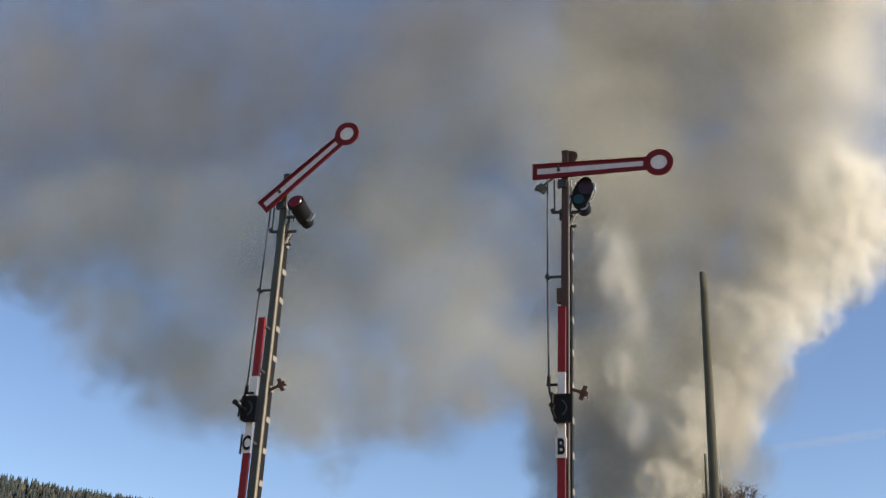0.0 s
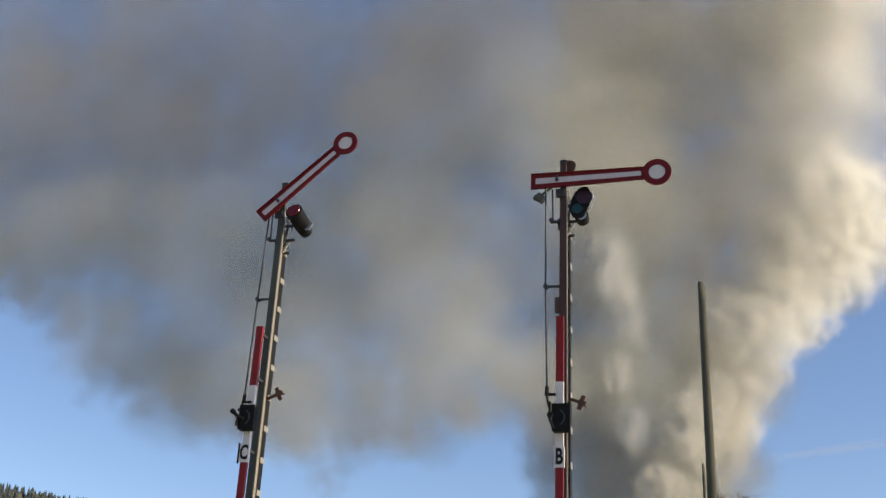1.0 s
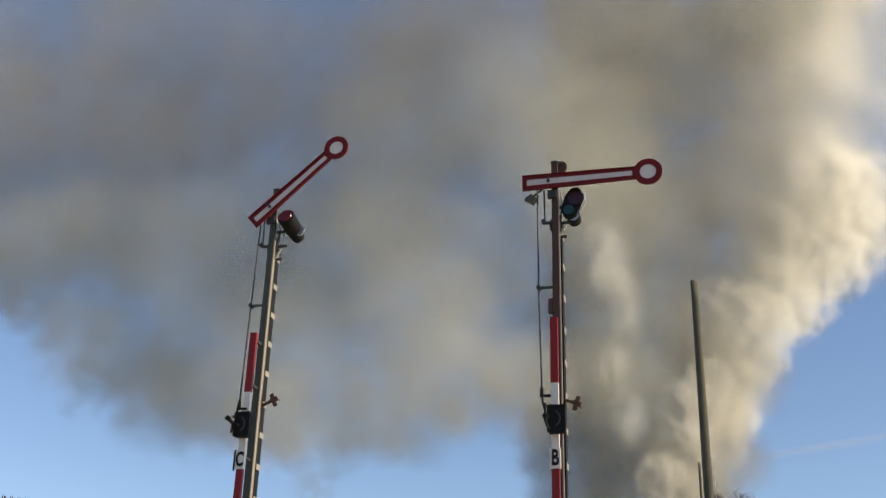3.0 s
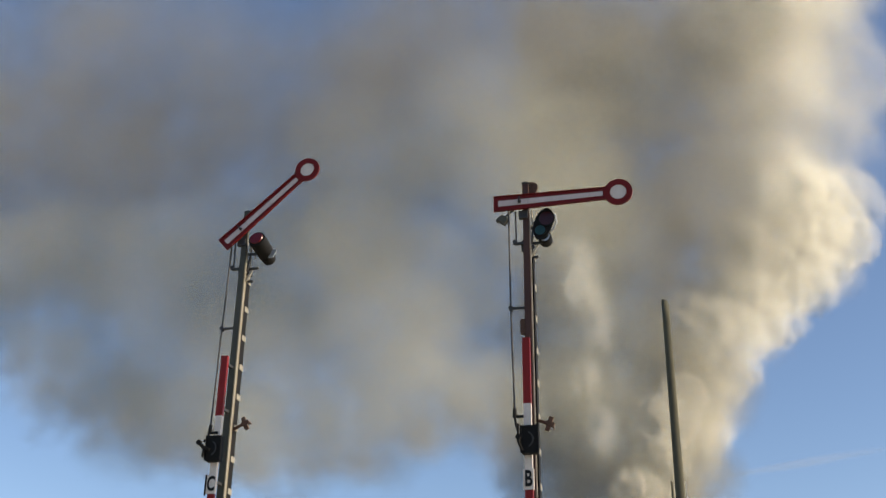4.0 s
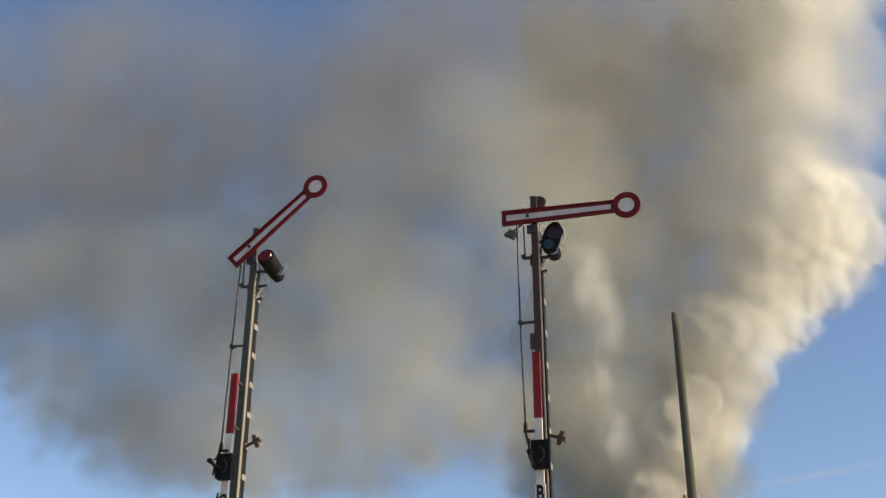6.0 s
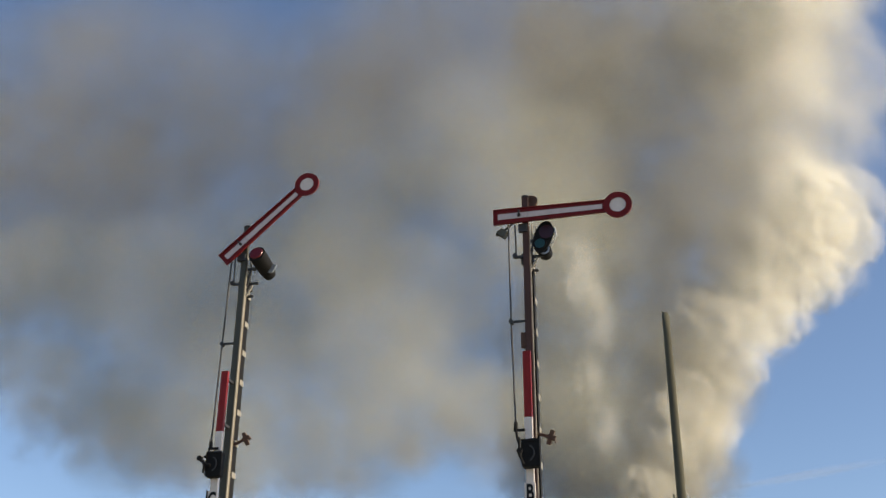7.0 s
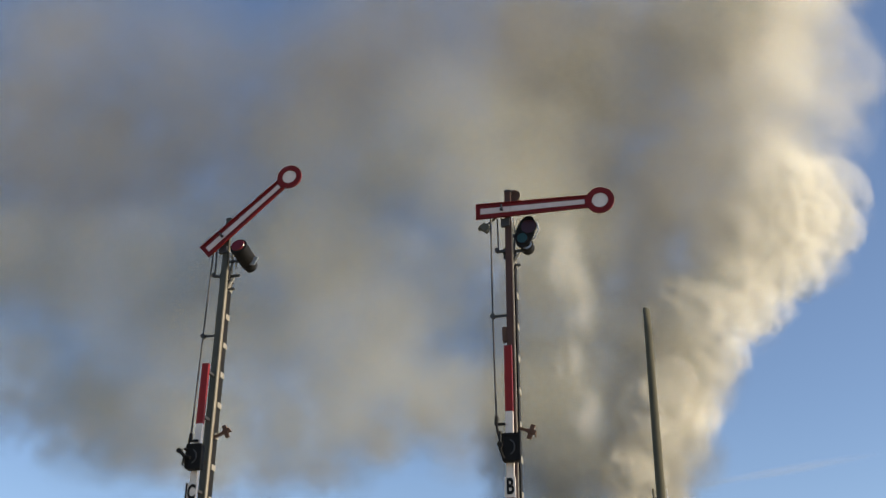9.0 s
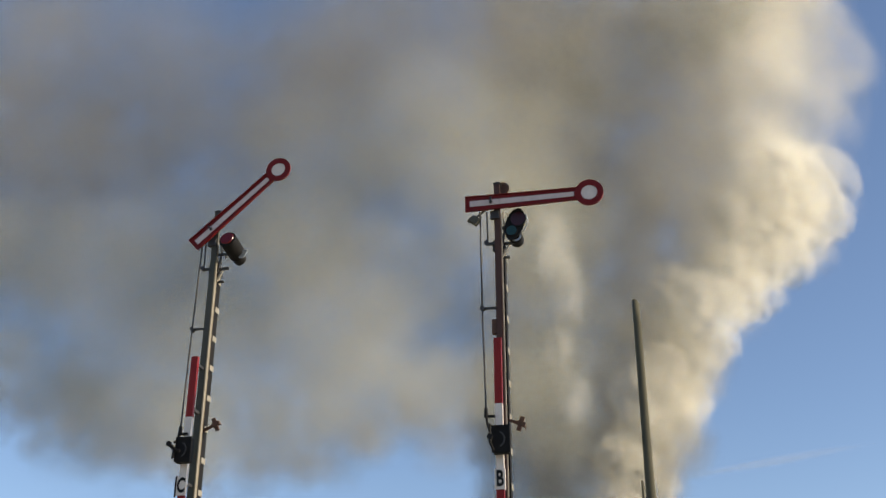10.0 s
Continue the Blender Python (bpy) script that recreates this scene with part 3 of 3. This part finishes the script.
# outlines of the plume, across and up, at 60 m
LOWER_EDGE = ((-40, 29), (-26.4, 25.6), (-23, 22.4), (-20, 18.9), (-15, 16.9), (-10, 15.5), (-6, 14.1), (-3.7, 14.2), (-0.7, 15.2), (4.6, 16.7), (9, 16.0), (14, 16.0))
SUNNY_EDGE = ((4, 14.4), (14.3, 15.8), (16.2, 17.5), (19.6, 19.3), (21.9, 19.9), (22.8, 20.3), (23.8, 23.1), (25.4, 23.8), (27.0, 25.4), (28.7, 27.8), (34.7, 29.6), (40.5, 31.2), (49.4, 32), (80, 36))


def edge(line, at):
    return float(np.interp(at, [p[0] for p in line], [p[1] for p in line]))


def puff_meshes(count, mat_list):
    """A few lumpy round bodies, flatter in depth, for every smoke material; the crisp ones billow like a cauliflower."""
    made = {}
    for (mat, depth, rough, fine), k in [(m, k) for m in mat_list for k in range(count)]:
        bm = bmesh.new()
        bmesh.ops.create_icosphere(bm, subdivisions=5 if fine else 4, radius=1.0)
        for v in bm.verts:
            d = v.co.normalized()
            s = d * 1.5 + Vector((k * 7.3, k * 3.1, 0))
            lump = 0.0
            for o, amp in ((0.9, 0.13), (1.9, 0.09), (3.7, 0.03)):
                lump += rough * amp * noise.noise(s * o)
            for o in (1.7, 3.6):
                near = noise.voronoi(s * o)[0][0] if fine else 0.0
                lump += fine * (0.45 - near) / o
            v.co = d * (1.04 + lump)
            v.co.y *= depth
        me = bpy.data.meshes.new("puff")
        bm.to_mesh(me)
        bm.free()
        me.shade_smooth()
        me.materials.append(mat)
        made.setdefault(mat.name, []).append(me)
    return made


def puff(owner, mat, x, y, z, r, rng, drift, squash=1.0, label=""):
    """One puff, keyed to drift and turn slowly over the ten seconds."""
    ob = tagged(new("puff", rng.choice(PUFFS[mat.name])), label)
    ob.parent = owner
    spin, tilt = (rng.uniform(-180, 180) if squash == 1.0 else rng.uniform(-14, 8)), rng.uniform(-4, 4)
    ob.scale = (r, r, r * squash)
    ob.matrix_basis = pose(x, y, z, 0, spin, 0) @ Matrix.Diagonal((r, r, r * squash, 1))
    drifts.append((ob, (x, y, z), spin, tilt, drift))
    return ob


def depth_at(x):
    """How far off the smoke lies: it trails away from the sunny column into its shadow."""
    return 60.0 + 0.287 * (17.0 - x)


def smoke():
    rng = random.Random(11)
    plume = tagged(new("smoke_plume"), "huge plume of grey and sunlit cream smoke across blue sky", "smoke")
    rise = (0.12, 0, 0.29)
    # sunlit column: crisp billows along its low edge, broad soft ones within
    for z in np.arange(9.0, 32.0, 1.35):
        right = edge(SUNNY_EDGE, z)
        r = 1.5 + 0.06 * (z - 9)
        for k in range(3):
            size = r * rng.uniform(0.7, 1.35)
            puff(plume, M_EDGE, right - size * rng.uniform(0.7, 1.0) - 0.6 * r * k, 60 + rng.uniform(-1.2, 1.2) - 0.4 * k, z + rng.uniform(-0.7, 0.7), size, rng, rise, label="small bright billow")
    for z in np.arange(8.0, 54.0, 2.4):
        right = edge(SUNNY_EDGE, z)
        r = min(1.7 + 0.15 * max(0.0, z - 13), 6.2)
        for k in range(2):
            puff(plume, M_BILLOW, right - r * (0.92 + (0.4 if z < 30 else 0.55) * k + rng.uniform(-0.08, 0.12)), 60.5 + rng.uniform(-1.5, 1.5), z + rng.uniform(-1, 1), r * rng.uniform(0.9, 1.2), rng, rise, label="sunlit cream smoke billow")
    # the column goes on above the view: unseen billows, made thick to shade the bank
    for z in np.arange(56.0, 92.0, 5.0):
        for k in (0.8, 1.7, 2.6):
            puff(plume, M_BILLOW, edge(SUNNY_EDGE, z) - 6.5 * k, 60 + rng.uniform(-1, 1), z, 8.5, rng, (0.1, 0, 0.2), label="dense unseen cream billow shading the bank")
    # its flank, in shadow and given a darker grey for more shade
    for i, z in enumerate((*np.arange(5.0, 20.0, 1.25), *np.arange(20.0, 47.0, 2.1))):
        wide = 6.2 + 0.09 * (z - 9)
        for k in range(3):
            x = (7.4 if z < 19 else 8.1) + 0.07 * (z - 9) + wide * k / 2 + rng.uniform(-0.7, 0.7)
            puff(plume, M_FLANK, x, depth_at(x) - 1.4 + 0.75 * ((2 * i + 3 * k) % 5 - 2), z + rng.uniform(-0.8, 0.8), (3.2 + 0.06 * (z - 8)) * rng.uniform(0.85, 1.2), rng, (0.03, 0, 0.26), label="grey smoke puff coloured dark for shade")
    # pale wisps that the sun reaches in front of the flank
    for z in (18.0, 21.0, 24.0, 26.0, 27.6):
        puff(plume, M_WISP, 9.2 + rng.uniform(-0.9, 0.9), 53 + rng.uniform(-1, 1), z - 2.6, rng.uniform(1.1, 1.8), rng, (0.03, 0, 0.28), 1.8, "pale thin wisp")
    # grey bank trailing away from the column: its low belly catches the sun, its top lies in the column's shadow and is
    # coloured darker still
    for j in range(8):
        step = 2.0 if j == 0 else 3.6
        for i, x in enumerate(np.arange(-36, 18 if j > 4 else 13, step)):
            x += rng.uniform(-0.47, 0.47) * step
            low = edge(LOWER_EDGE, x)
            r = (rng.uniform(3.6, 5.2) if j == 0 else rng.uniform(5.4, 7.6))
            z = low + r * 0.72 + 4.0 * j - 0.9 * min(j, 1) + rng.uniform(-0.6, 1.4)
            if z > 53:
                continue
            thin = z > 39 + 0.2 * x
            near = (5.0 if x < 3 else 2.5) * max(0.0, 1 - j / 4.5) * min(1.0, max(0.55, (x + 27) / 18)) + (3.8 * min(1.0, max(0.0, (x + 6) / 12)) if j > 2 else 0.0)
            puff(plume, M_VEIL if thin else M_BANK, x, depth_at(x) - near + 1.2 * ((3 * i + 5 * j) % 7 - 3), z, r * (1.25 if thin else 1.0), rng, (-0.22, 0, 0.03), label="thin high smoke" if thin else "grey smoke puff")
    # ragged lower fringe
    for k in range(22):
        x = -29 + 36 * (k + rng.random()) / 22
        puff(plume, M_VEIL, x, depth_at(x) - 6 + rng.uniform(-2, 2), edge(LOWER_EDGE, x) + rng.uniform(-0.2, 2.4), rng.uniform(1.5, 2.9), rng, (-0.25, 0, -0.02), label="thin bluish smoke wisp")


def cirrus():
    """A faint high streak, far behind."""
    streak = tagged(new("cirrus_cloud", PUFFS[M_CIRRUS.name][0]), "faint thin white streak of cirrus cloud", "cloud")
    streak.matrix_world = pose(560, 1500, 383, 0, -11, 0) @ Matrix.Diagonal((190, 30, 9, 1))


def motions():
    for ob, (x, y, z), spin, tilt, (vx, vy, vz) in drifts:
        rows = [(t, pose(x + vx * t, y + vy * t, z + vz * t, 0, spin + tilt * t / 5, 0)) for t in (0.0, 0.8, 2.5, 5.0, 7.5, 9.2, 10.0)]
        walk(ob, rows)


ground()
hill()
wood("spruce_wood", M_FIR, "dark spruce forest covering the far hillside", 5200, 3, True)
wood("beech_wood", M_BEECH, "yellowing beech trees among the far spruces", 700, 4, False)
bare_tree(12.4, 45, 12.4)
pole(5.10, 20.0, 9.86, 0.070, 0.115, "tall weathered grey-green wooden telegraph pole", True)
pole(9.43, 38.0, 10.48, 0.045, 0.07, "thin distant wooden pole", False)
signal("B", pose(1.743, 14.542, 0, 0, 0, -16), 0.0, -0.035, M_MAST_RED, True)
signal("C", pose(-2.629, 16.297, 0, 0, 0, -16), 42.0, 0.205, M_MAST, False)
PUFFS = puff_meshes(5, ((M_BILLOW, 0.35, 0.9, 0.0), (M_EDGE, 0.5, 0.9, 0.14), (M_BANK, 0.16, 0.6, 0.0), (M_FLANK, 0.17, 0.7, 0.0), (M_VEIL, 0.16, 0.5, 0.0), (M_WISP, 0.2, 0.6, 0.0), (M_CIRRUS, 0.2, 0.5, 0.0)))
smoke()
cirrus()
motions()
